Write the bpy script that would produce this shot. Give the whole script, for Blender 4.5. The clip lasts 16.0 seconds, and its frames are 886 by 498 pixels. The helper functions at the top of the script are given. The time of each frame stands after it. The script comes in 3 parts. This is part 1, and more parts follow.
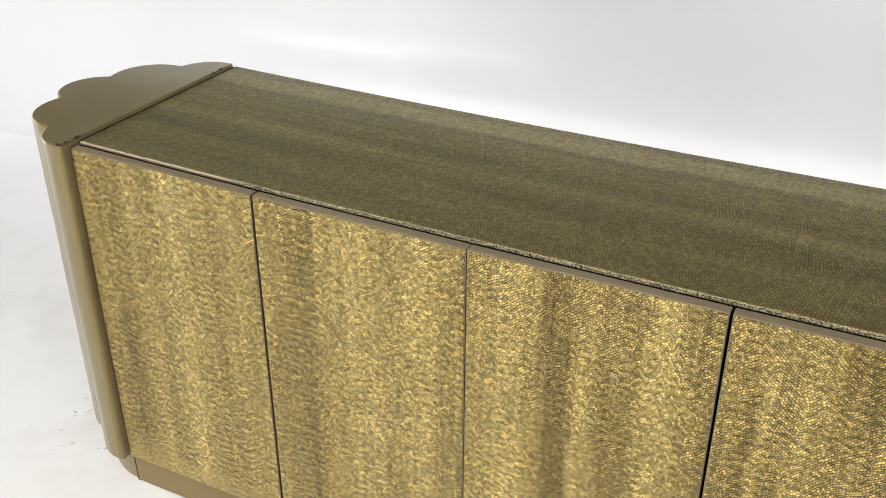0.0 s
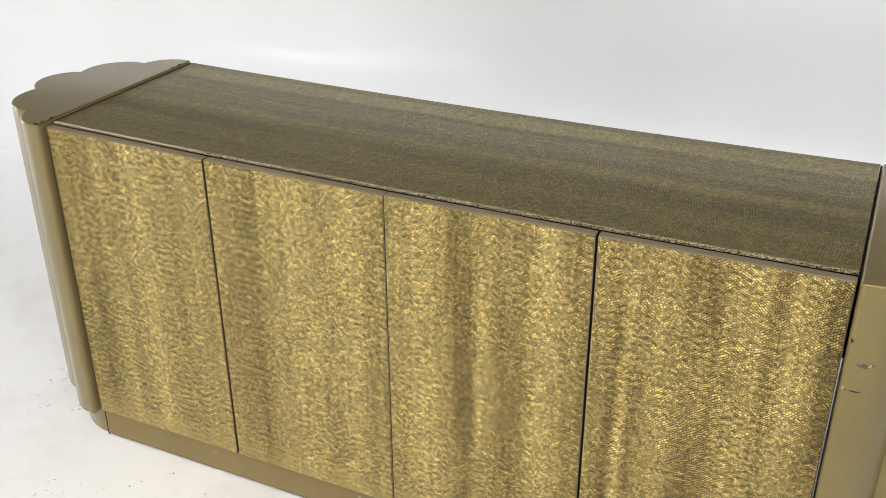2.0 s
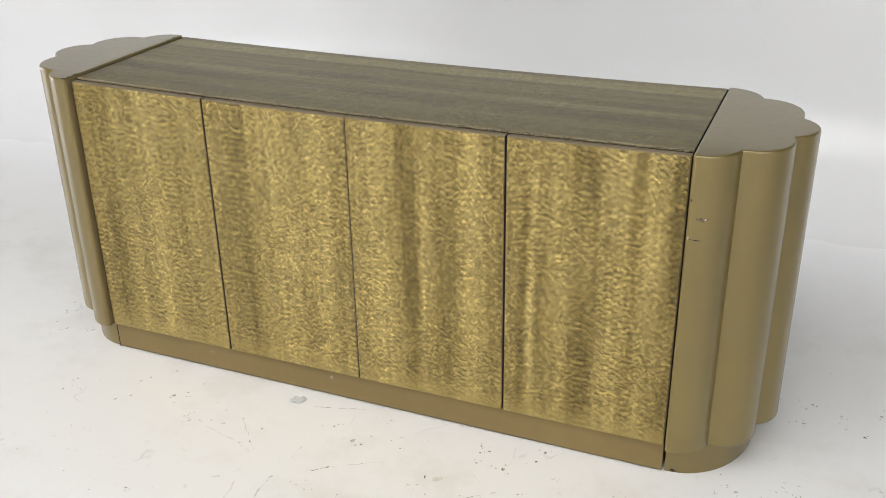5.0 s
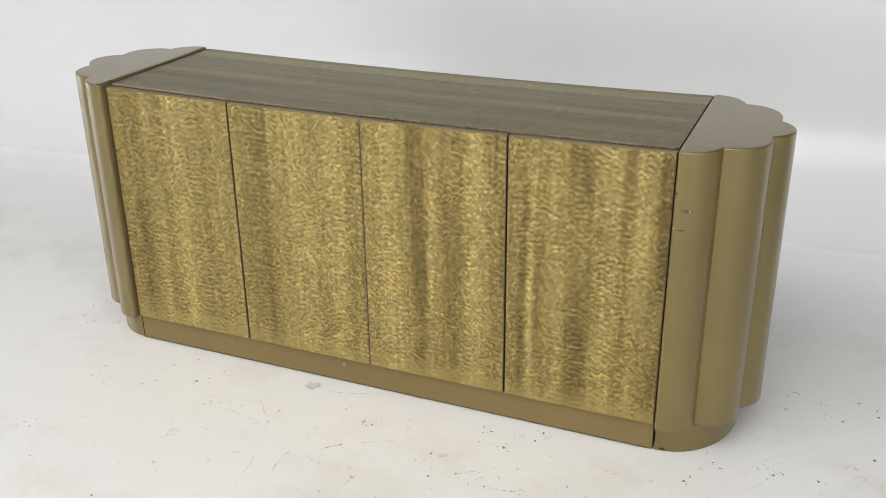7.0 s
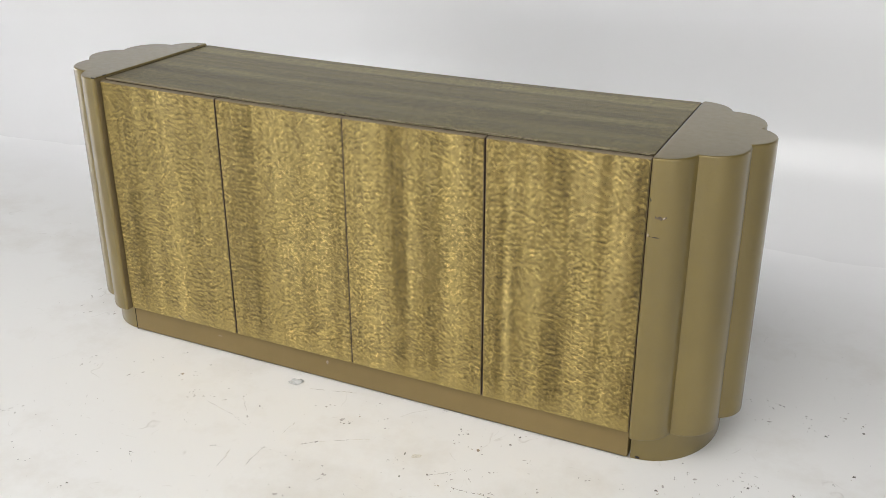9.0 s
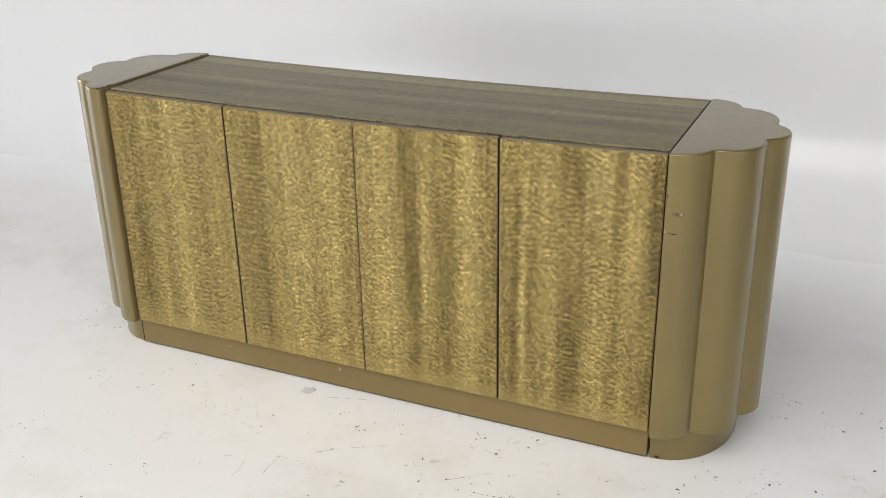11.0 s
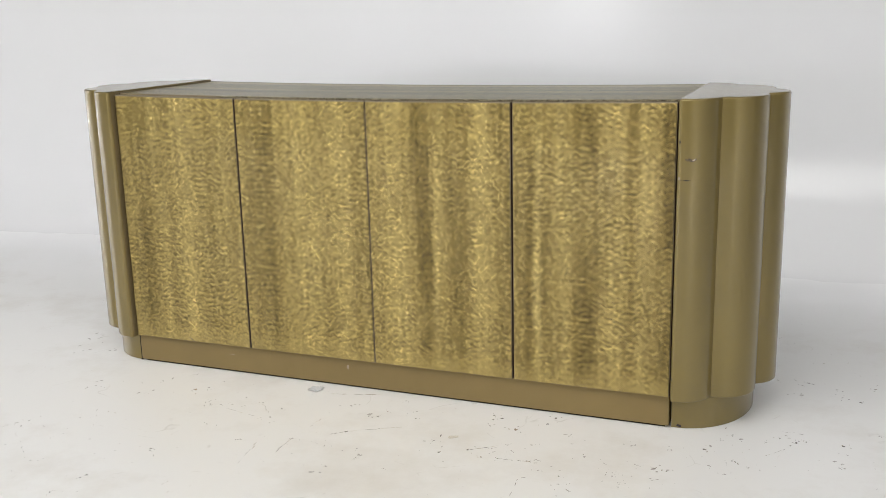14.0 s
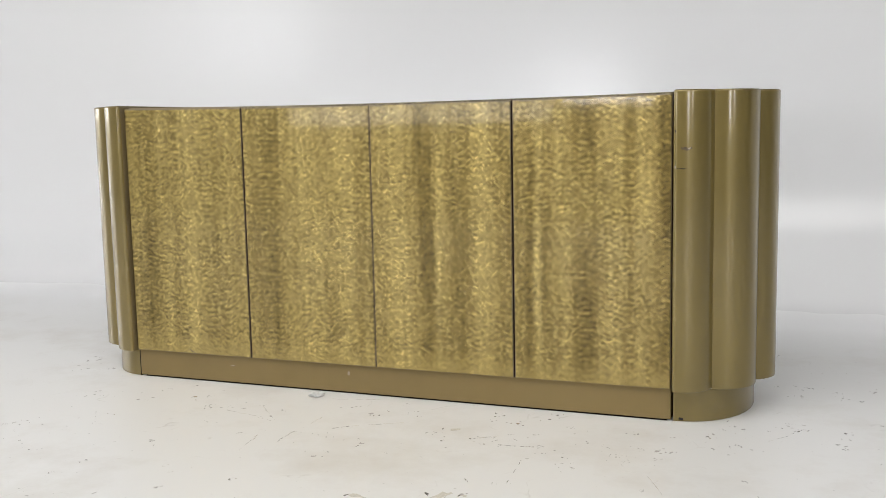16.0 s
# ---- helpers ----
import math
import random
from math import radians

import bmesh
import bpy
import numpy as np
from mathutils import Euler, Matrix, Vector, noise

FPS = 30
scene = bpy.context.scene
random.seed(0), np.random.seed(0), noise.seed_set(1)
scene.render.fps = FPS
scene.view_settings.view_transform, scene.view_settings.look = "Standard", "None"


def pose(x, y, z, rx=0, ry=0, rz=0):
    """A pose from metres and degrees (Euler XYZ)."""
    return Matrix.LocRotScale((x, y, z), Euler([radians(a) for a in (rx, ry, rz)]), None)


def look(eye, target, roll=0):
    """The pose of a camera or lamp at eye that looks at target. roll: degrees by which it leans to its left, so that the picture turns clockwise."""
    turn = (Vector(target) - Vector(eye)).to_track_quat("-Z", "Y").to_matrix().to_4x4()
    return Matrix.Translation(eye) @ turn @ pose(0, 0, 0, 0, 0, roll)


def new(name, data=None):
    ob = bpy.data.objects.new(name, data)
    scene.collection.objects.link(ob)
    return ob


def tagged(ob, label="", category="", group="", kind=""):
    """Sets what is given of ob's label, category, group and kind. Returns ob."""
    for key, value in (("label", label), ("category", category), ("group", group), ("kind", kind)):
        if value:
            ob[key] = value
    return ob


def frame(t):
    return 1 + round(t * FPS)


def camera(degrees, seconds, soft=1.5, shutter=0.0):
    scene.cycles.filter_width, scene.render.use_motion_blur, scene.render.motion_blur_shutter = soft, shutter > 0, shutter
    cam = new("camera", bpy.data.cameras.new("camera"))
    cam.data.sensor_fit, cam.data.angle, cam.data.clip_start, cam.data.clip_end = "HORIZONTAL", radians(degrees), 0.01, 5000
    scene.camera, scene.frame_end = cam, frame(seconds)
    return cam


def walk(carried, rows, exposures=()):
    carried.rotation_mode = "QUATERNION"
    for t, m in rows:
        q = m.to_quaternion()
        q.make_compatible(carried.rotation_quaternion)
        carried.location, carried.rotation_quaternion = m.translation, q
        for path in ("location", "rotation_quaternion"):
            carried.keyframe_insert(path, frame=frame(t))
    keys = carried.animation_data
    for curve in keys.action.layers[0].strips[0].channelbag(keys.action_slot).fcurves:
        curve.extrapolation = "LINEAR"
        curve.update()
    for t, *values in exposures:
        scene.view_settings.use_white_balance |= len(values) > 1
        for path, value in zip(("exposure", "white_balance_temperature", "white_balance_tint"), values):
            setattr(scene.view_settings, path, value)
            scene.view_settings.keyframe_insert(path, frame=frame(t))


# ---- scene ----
cam = camera(48.0, 16.0, soft=0.7)
PATH = [
    (0, (0.508, -1.083, 1.404), (-0.274, 0.476, 0.425), 0.1),
    (0.5, (0.566, -1.133, 1.403), (-0.209, 0.441, 0.442), 0.3),
    (1, (0.629, -1.2, 1.404), (-0.134, 0.388, 0.458), 0.3),
    (1.5, (0.687, -1.26, 1.402), (-0.075, 0.341, 0.477), 0.0),
    (2, (0.723, -1.307, 1.396), (-0.034, 0.304, 0.484), -0.3),
    (2.5, (0.737, -1.374, 1.386), (-0.005, 0.25, 0.486), -0.7),
    (3, (0.769, -1.477, 1.377), (0.039, 0.159, 0.489), -1.0),
    (3.5, (0.817, -1.566, 1.379), (0.098, 0.076, 0.493), -1.2),
    (4, (0.868, -1.64, 1.383), (0.157, 0.009, 0.502), -1.2),
    (4.5, (0.932, -1.714, 1.384), (0.229, -0.058, 0.512), -1.0),
    (7, (1.05, -1.962, 1.387), (0.329, -0.282, 0.574), -0.7),
    (7.5, (1.073, -1.967, 1.384), (0.34, -0.29, 0.578), -0.5),
    (8, (1.123, -1.942, 1.385), (0.369, -0.274, 0.58), -0.4),
    (8.5, (1.157, -1.917, 1.394), (0.38, -0.263, 0.581), -0.3),
    (9, (1.183, -1.901, 1.385), (0.385, -0.255, 0.575), -0.2),
    (11.5, (1.099, -1.955, 1.329), (0.334, -0.27, 0.568), -1.4),
    (12, (1.081, -2.007, 1.28), (0.331, -0.297, 0.562), -1.5),
    (12.5, (1.098, -2.041, 1.215), (0.358, -0.309, 0.542), -1.6),
    (13, (1.081, -2.073, 1.141), (0.346, -0.316, 0.53), -1.5),
    (13.5, (1.055, -2.105, 1.036), (0.321, -0.324, 0.496), -1.4),
    (14, (1.054, -2.125, 0.935), (0.323, -0.323, 0.469), -1.4),
    (14.5, (1.052, -2.143, 0.837), (0.324, -0.323, 0.444), -1.3),
    (15, (1.064, -2.154, 0.751), (0.331, -0.322, 0.423), -1.4),
    (15.5, (1.066, -2.178, 0.693), (0.33, -0.339, 0.418), -1.3),
    (16, (1.055, -2.217, 0.678), (0.332, -0.369, 0.432), -1.2),
]
walk(cam, [(t, look(eye, target, roll)) for t, eye, target, roll in PATH], exposures=((0.0, 0.20), (4.5, -0.01), (8.0, -0.11), (11.5, -0.11), (16.0, -0.19)))

# ---- light ----
TURN = 2.5  # the studio stands at this angle to the sideboard
ROOM = pose(0, 0, 0, 0, 0, TURN)
world = bpy.data.worlds.new("sky")
scene.world = world
world.use_nodes = True
sky = world.node_tree.nodes.new("ShaderNodeTexSky")
sky.sky_type, sky.sun_disc = "NISHITA", False
sky.sun_elevation, sky.sun_rotation = radians(40), radians(120)
world.node_tree.nodes["Background"].inputs["Strength"].default_value = 0.1
world.node_tree.links.new(sky.outputs[0], world.node_tree.nodes["Background"].inputs["Color"])


def area_lamp(name, m, width, height, watts, colour):
    data = bpy.data.lights.new(name, "AREA")
    data.shape, data.size, data.size_y, data.energy, data.color = "RECTANGLE", width, height, watts, colour
    ob = new(name, data)
    ob.matrix_world = m
    return ob


REAR = -10.0
WINDOWS = [(-9.27, 0.35, 1.82, 2.70, 10), (-7.60, 1.85, 1.78, 2.70, 60), (-4.62, 4.0, 0.66, 1.24, 66), (-1.95, 1.25, 0.86, 1.5, 70), (6.2, 1.3, 0.70, 1.7, 80), (9.5, 1.5, 0.95, 1.8, 60)]
for wx, ww, z0, z1, watts in WINDOWS:
    area_lamp("window_light", ROOM @ pose(wx, REAR + 0.03, (z0 + z1) / 2, 90, 0, 0), ww - 0.1, z1 - z0 - 0.1, watts, (0.96, 0.966, 1.0))
ADDED_WEST_WINDOW = (0.0, 2.6, 0.85, 2.55)  # middle, width, sill and head of an unseen end-wall window, added to brighten the left end
area_lamp("window_light", ROOM @ pose(-10.5 + 0.03, ADDED_WEST_WINDOW[0], 1.7, 90, 0, -90), ADDED_WEST_WINDOW[1] - 0.1, 1.6, 215, (0.96, 0.966, 1.0))
CEILING = 3.9
# unseen overhead lamps, added as broad soft fill
ADDED_LIGHTS = [(-1.5, -2.9, 222), (4.6, -3.3, 112)]
for lx, ly, watts in ADDED_LIGHTS:
    area_lamp("ceiling_light_lamp", ROOM @ pose(lx, ly, CEILING - 0.115, 0, 0, 0), 6.0, 3.4, watts, (1.0, 0.982, 0.953))


# ---- materials ----
class Nodes:
    """Short hand for a node material."""

    def __init__(self, name, **values):
        self.mat = bpy.data.materials.new(name)
        self.mat.use_nodes = True
        self.tree = self.mat.node_tree
        self.bsdf = self.tree.nodes["Principled BSDF"]
        for key, value in values.items():
            self.put(self.bsdf.inputs[key.replace("_", " ")], value)

    def put(self, socket, value):
        if isinstance(value, bpy.types.NodeSocket):
            self.tree.links.new(value, socket)
        else:
            socket.default_value = value

    def node(self, kind, out=0, values=(), **settings):
        n = self.tree.nodes.new(kind)
        for key, value in settings.items():
            setattr(n, key, value)
        for key, value in dict(values).items():
            self.put(n.inputs[key], value)
        return n.outputs[out]

    def math(self, op, a, b=0.0, clamp=False):
        return self.node("ShaderNodeMath", 0, {0: a, 1: b}, operation=op, use_clamp=clamp)

    def vec(self, op, a, b=(0, 0, 0)):
        return self.node("ShaderNodeVectorMath", 0, {0: a, 1: b}, operation=op)

    def scaled(self, a, s):
        return self.node("ShaderNodeVectorMath", 0, {0: a, "Scale": s}, operation="SCALE")

    def place(self):
        return self.node("ShaderNodeTexCoord", "Object")

    def noise(self, v, scale, detail=3.0, rough=0.55, out=0):
        return self.node("ShaderNodeTexNoise", out, {"Vector": v, "Scale": scale, "Detail": detail, "Roughness": rough})

    def ramp(self, f, *stops):
        out = self.node("ShaderNodeValToRGB", 0, {0: f})
        r = out.node.color_ramp
        while len(r.elements) < len(stops):
            r.elements.new(0.5)
        for e, (at, c) in zip(r.elements, stops):
            e.position = at
            e.color = (*c, 1) if isinstance(c, tuple) else (c, c, c, 1)
        return out

    def mix(self, f, a, b, blend="MIX"):
        n = self.tree.nodes.new("ShaderNodeMix")
        n.data_type, n.blend_type = "RGBA", blend
        self.put(n.inputs[0], f)
        self.put(n.inputs[6], a if not isinstance(a, tuple) else (*a, 1))
        self.put(n.inputs[7], b if not isinstance(b, tuple) else (*b, 1))
        return n.outputs[2]

    def bump(self, height, strength, distance, normal=None):
        v = {"Height": height, "Strength": strength, "Distance": distance}
        if normal is not None:
            v["Normal"] = normal
        return self.node("ShaderNodeBump", 0, v)

    def base(self, **values):
        for key, value in values.items():
            self.put(self.bsdf.inputs[key.replace("_", " ")], value)
        return self.mat


def embossed(name, across, along, tones, bands, row, bead, slant, fan, relief, contrast, metal, rough, coat, coat_rough, faint, worn=False):
    """Gilt sheet embossed with wavering rows of small scales, in bands, under clear lacquer.
    across, along: the axes across and along the bands; bands: two ramps of shade, each with the stretch that it covers."""
    m = Nodes(name)
    light, mid, dark = tones
    axes = m.node("ShaderNodeSeparateXYZ", 0, {0: m.place()}).node.outputs
    rnd = m.node("ShaderNodeObjectInfo", "Random")
    x = m.math("ADD", axes[across], m.math("MULTIPLY", rnd, 7.3))
    z = m.math("ADD", axes[along], m.math("MULTIPLY", rnd, 3.1))
    p = m.node("ShaderNodeCombineXYZ", 0, {0: x, 1: z, 2: 0.0})

    def about(scale, size, detail=1.0):
        """Noise about zero."""
        return m.math("MULTIPLY", m.math("SUBTRACT", m.noise(m.vec("MULTIPLY", p, (*scale, 1)), 1.0, detail, 0.5), 0.5), size)

    # columns cut into uneven patches, each with its own slant of the rows
    warp = m.math("ADD", x, about((24, 22), 0.016, 2.0))
    wide = m.math("ADD", m.math("DIVIDE", warp, fan[0]), about((9, 0.8), 2.2))
    column = m.math("FLOOR", wide)
    by_column = m.node("ShaderNodeTexWhiteNoise", 0, {"W": column}, noise_dimensions="1D")
    u = m.math("SUBTRACT", m.math("FRACT", wide), 0.5)
    bow = m.math("MULTIPLY", m.math("MULTIPLY", u, u), m.math("SUBTRACT", m.math("MULTIPLY", by_column, 5.5), 0.6))
    step = m.math("ADD", m.math("ADD", m.math("DIVIDE", z, fan[1]), bow), m.math("ADD", m.math("MULTIPLY", by_column, 17.3), about((60, 50), 1.2, 2.0)))
    crescent, block = m.math("FRACT", step), m.math("FLOOR", step)
    patch = m.node("ShaderNodeCombineXYZ", 0, {0: column, 1: block, 2: 0.0})
    patch_tilt = m.node("ShaderNodeTexWhiteNoise", 1, {"Vector": patch}, noise_dimensions="2D")
    pick = m.node("ShaderNodeSeparateColor", 0, {0: patch_tilt}).node.outputs
    turn = m.math("ADD", m.math("MULTIPLY", m.math("GREATER_THAN", m.math("ADD", m.math("MULTIPLY", pick[0], slant[3]), m.noise(m.vec("MULTIPLY", p, (20, 3.5, 1)), 1.0, 1.0)), slant[2]), radians(slant[1])), m.math("ADD", m.math("MULTIPLY", m.math("SUBTRACT", pick[1], 0.5), radians(26)), radians(slant[0])))
    local = m.vec("ADD", p, m.node("ShaderNodeCombineXYZ", 0, {0: about((80, 60), 0.0016), 1: about((60, 80), 0.0016), 2: 0.0}))
    spun = m.node("ShaderNodeSeparateXYZ", 0, {0: m.node("ShaderNodeVectorRotate", 0, {"Vector": local, "Angle": turn}, rotation_type="Z_AXIS")}).node.outputs
    # rows of scales that sit half a step on in every other row
    coarse = m.math("ADD", m.math("MULTIPLY", pick[2], 0.35), 0.85)
    v = m.math("DIVIDE", spun[1], m.math("MULTIPLY", coarse, row))
    line, fv = m.math("FLOOR", v), m.math("FRACT", v)
    w = m.math("ADD", m.math("DIVIDE", spun[0], m.math("MULTIPLY", coarse, bead)), m.math("MULTIPLY", line, 0.5))
    fw = m.math("FRACT", w)

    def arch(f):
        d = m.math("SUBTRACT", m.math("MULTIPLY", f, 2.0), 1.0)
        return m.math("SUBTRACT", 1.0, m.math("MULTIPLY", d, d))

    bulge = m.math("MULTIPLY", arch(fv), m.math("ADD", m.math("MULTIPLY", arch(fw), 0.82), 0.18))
    own = m.node("ShaderNodeTexWhiteNoise", 1, {"Vector": m.node("ShaderNodeCombineXYZ", 0, {0: line, 1: m.math("FLOOR", w), 2: 0.0})}, noise_dimensions="2D")
    lean = m.vec("SUBTRACT", own, (0.5, 0.5, 0.5))
    fine = m.noise(m.vec("MULTIPLY", p, (260, 330, 1)), 1.0, 2.0, 0.6)
    # bands, deeply or faintly embossed
    band = m.noise(m.vec("MULTIPLY", p, (26, 1.3, 1)), 1.0, 2.0, 0.6)
    band2 = m.noise(m.vec("MULTIPLY", p, (75, 3, 1)), 1.0, 2.0, 0.6)
    streak = m.ramp(m.noise(m.vec("MULTIPLY", p, (80, 3.0, 1)), 1.0, 2.0, 0.6), (0.34, 1 - 0.09 * contrast), (0.50, 1.0), (0.66, 1 + 0.06 * contrast))
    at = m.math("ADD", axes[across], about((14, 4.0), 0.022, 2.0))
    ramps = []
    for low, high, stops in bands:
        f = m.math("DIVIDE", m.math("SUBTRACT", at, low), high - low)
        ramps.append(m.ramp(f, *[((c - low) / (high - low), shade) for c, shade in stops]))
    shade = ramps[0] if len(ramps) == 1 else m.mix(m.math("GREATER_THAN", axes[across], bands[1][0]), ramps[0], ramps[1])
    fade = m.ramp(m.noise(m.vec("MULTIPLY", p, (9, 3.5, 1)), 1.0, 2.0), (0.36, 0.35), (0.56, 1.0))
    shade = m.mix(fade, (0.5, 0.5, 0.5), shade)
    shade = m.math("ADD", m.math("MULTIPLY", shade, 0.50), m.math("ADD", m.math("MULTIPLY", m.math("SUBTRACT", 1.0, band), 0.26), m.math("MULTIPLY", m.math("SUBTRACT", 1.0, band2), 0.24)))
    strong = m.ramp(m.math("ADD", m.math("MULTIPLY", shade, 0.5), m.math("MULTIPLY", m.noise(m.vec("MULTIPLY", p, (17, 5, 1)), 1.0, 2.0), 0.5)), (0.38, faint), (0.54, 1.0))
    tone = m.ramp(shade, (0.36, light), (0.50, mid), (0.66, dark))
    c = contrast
    # shade in the grooves and highlights on the scale tops, painted into the base colour
    groove_shade = m.ramp(bulge, (0.06, (1 - 0.68 * c, 1 - 0.72 * c, 1 - 0.80 * c)), (0.40, 1 - 0.05 * c), (0.75, (1 + 0.36 * c, 1 + 0.40 * c, 1 + 0.62 * c)))
    groove_shade = m.mix(strong, (1.0, 1.0, 1.0), groove_shade)
    picked = m.node("ShaderNodeSeparateColor", 0, {0: own})
    # glints of single scales, painted as lighter and darker tones
    painted_glint = m.ramp(m.math("ADD", m.math("MULTIPLY", picked, 0.6), m.math("MULTIPLY", fine, 0.4)), (0.25, 1 - 0.29 * c), (0.50, 1.0), (0.75, 1 + 0.36 * c))
    # lit middle and shaded rim of each crescent, also put into the colour
    ridge_shading = m.ramp(crescent, (0.0, 1 - 0.46 * fan[2]), (0.20, 1 - 0.05 * fan[2]), (0.60, 1 + 0.22 * fan[2]), (0.88, 1 + 0.10 * fan[2]), (1.0, 1 - 0.46 * fan[2]))
    ridge_shading = m.mix(1.0, ridge_shading, m.ramp(pick[2], (0.0, 1 - 0.13 * fan[2]), (1.0, 1 + 0.12 * fan[2])), "MULTIPLY")
    ridge_shading = m.mix(m.ramp(m.noise(m.vec("MULTIPLY", p, (19, 4, 1)), 1.0, 2.0), (0.34, 0.35), (0.52, 1.0)), (1.0, 1.0, 1.0), ridge_shading)
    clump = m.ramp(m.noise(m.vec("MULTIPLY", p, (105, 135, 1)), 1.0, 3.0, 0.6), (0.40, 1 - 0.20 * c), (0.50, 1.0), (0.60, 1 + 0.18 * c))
    for layer in (groove_shade, painted_glint, ridge_shading, clump, streak):
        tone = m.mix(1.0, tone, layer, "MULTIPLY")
    if worn:
        # rubbed smooth and paler along the foot of the doors
        foot = m.ramp(m.math("ADD", axes[along], m.math("MULTIPLY", m.noise(m.vec("MULTIPLY", p, (26, 8, 1)), 1.0, 3.0), 0.10)), (0.130, 1.0), (0.190, 0.0))
        tone = m.mix(m.math("MULTIPLY", foot, 0.45), tone, light)
    heave = m.math("ADD", m.math("MULTIPLY", crescent, 0.7), m.noise(m.vec("MULTIPLY", p, (70, 90, 1)), 1.0, 2.0, 0.6))
    normal = m.bump(m.math("MULTIPLY", bulge, strong), 1.0, 0.0008 * relief, m.bump(m.math("MULTIPLY", heave, strong), 1.0, 0.0016 * relief))
    tilted = m.node("ShaderNodeVectorMath", 0, {0: m.vec("ADD", normal, m.vec("ADD", m.scaled(lean, m.math("MULTIPLY", strong, 0.10 * relief)), m.scaled(m.vec("SUBTRACT", patch_tilt, (0.5, 0.5, 0.5)), 0.10 * relief * fan[2])))}, operation="NORMALIZE")
    return m.base(Base_Color=tone, Metallic=metal, Roughness=m.math("ADD", rough, m.math("MULTIPLY", band2, 0.10)), Normal=tilted, Coat_Weight=coat, Coat_Roughness=coat_rough,
                  Coat_Normal=m.bump(m.noise(p, 9.0, 2.0), 0.05, 0.002))


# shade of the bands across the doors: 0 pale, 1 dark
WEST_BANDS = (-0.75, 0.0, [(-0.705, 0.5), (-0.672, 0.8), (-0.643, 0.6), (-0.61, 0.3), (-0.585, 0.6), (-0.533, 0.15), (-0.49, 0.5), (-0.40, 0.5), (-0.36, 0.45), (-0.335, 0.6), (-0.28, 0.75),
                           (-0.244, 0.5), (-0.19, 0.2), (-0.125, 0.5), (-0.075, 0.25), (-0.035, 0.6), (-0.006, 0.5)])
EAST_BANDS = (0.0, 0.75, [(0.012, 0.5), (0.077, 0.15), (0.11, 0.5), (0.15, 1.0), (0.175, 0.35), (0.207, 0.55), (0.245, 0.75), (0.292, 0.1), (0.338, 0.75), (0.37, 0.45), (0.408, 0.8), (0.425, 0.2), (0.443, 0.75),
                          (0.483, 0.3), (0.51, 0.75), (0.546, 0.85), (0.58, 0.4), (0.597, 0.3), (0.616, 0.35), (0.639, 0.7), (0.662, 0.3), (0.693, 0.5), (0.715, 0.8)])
TOP_BANDS = (0.0, 0.46, [(0.03, 0.5), (0.08, 0.62), (0.12, 0.45), (0.16, 0.8), (0.20, 0.6), (0.23, 0.3), (0.26, 0.75), (0.31, 0.6), (0.34, 0.5), (0.365, 0.7), (0.385, 0.1), (0.42, 0.15), (0.437, 0.6), (0.453, 0.7)])
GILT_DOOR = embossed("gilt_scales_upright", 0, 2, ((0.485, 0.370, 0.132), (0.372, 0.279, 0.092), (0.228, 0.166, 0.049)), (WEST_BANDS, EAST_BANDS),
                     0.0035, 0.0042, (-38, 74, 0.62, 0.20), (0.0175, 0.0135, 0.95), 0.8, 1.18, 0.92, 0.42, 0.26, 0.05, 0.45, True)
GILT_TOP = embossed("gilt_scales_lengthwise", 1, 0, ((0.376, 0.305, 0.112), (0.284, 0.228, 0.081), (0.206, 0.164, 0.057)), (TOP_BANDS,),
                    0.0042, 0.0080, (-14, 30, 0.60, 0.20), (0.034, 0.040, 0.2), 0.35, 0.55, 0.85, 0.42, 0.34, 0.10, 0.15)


def torn_edge():
    """The cut edge of the top sheet: bright and dark flecks of torn gilt."""
    m = Nodes("torn_gilt_edge")
    p = m.place()
    cell = m.node("ShaderNodeTexVoronoi", 0, {"Vector": m.vec("MULTIPLY", p, (650, 1100, 800)), "Scale": 1.0}).node.outputs
    pick = m.math("ADD", m.math("MULTIPLY", m.node("ShaderNodeSeparateColor", 0, {0: cell[1]}), 0.75), m.math("MULTIPLY", m.noise(p, 30.0, 2.0), 0.25))
    tone = m.ramp(pick, (0.34, (0.03, 0.022, 0.010)), (0.48, (0.22, 0.17, 0.08)), (0.70, (0.52, 0.45, 0.28)))
    return m.base(Base_Color=tone, Metallic=0.35, Roughness=0.5, Normal=m.bump(cell[0], 1.0, 0.0015))


TORN = torn_edge()


def lacquered(name, colour, rough=0.30, metal=0.15, coat=0.5):
    """Glossy lacquer with a faint unevenness, dust and fine rubs."""
    m = Nodes(name)
    p = m.place()
    cloud = m.ramp(m.noise(p, 3.0, 4.0), (0.35, tuple(c * 0.92 for c in colour)), (0.65, tuple(c * 1.05 for c in colour)))
    speck = m.ramp(m.noise(p, 420.0, 2.0), (0.30, 0.86), (0.42, 1.0))
    rub = m.noise(m.vec("MULTIPLY", p, (60, 60, 4)), 1.0, 3.0)
    return m.base(Base_Color=m.mix(1.0, cloud, speck, "MULTIPLY"), Metallic=metal, Roughness=m.math("ADD", rough - 0.05, m.math("MULTIPLY", rub, 0.12)), Coat_Weight=coat, Coat_Roughness=0.13, Coat_IOR=1.5 + 0.08 * coat,
                  Normal=m.bump(m.noise(p, 45.0, 3.0), 0.12, 0.0006), Coat_Normal=m.bump(m.noise(p, 14.0, 2.0), 0.05, 0.001))


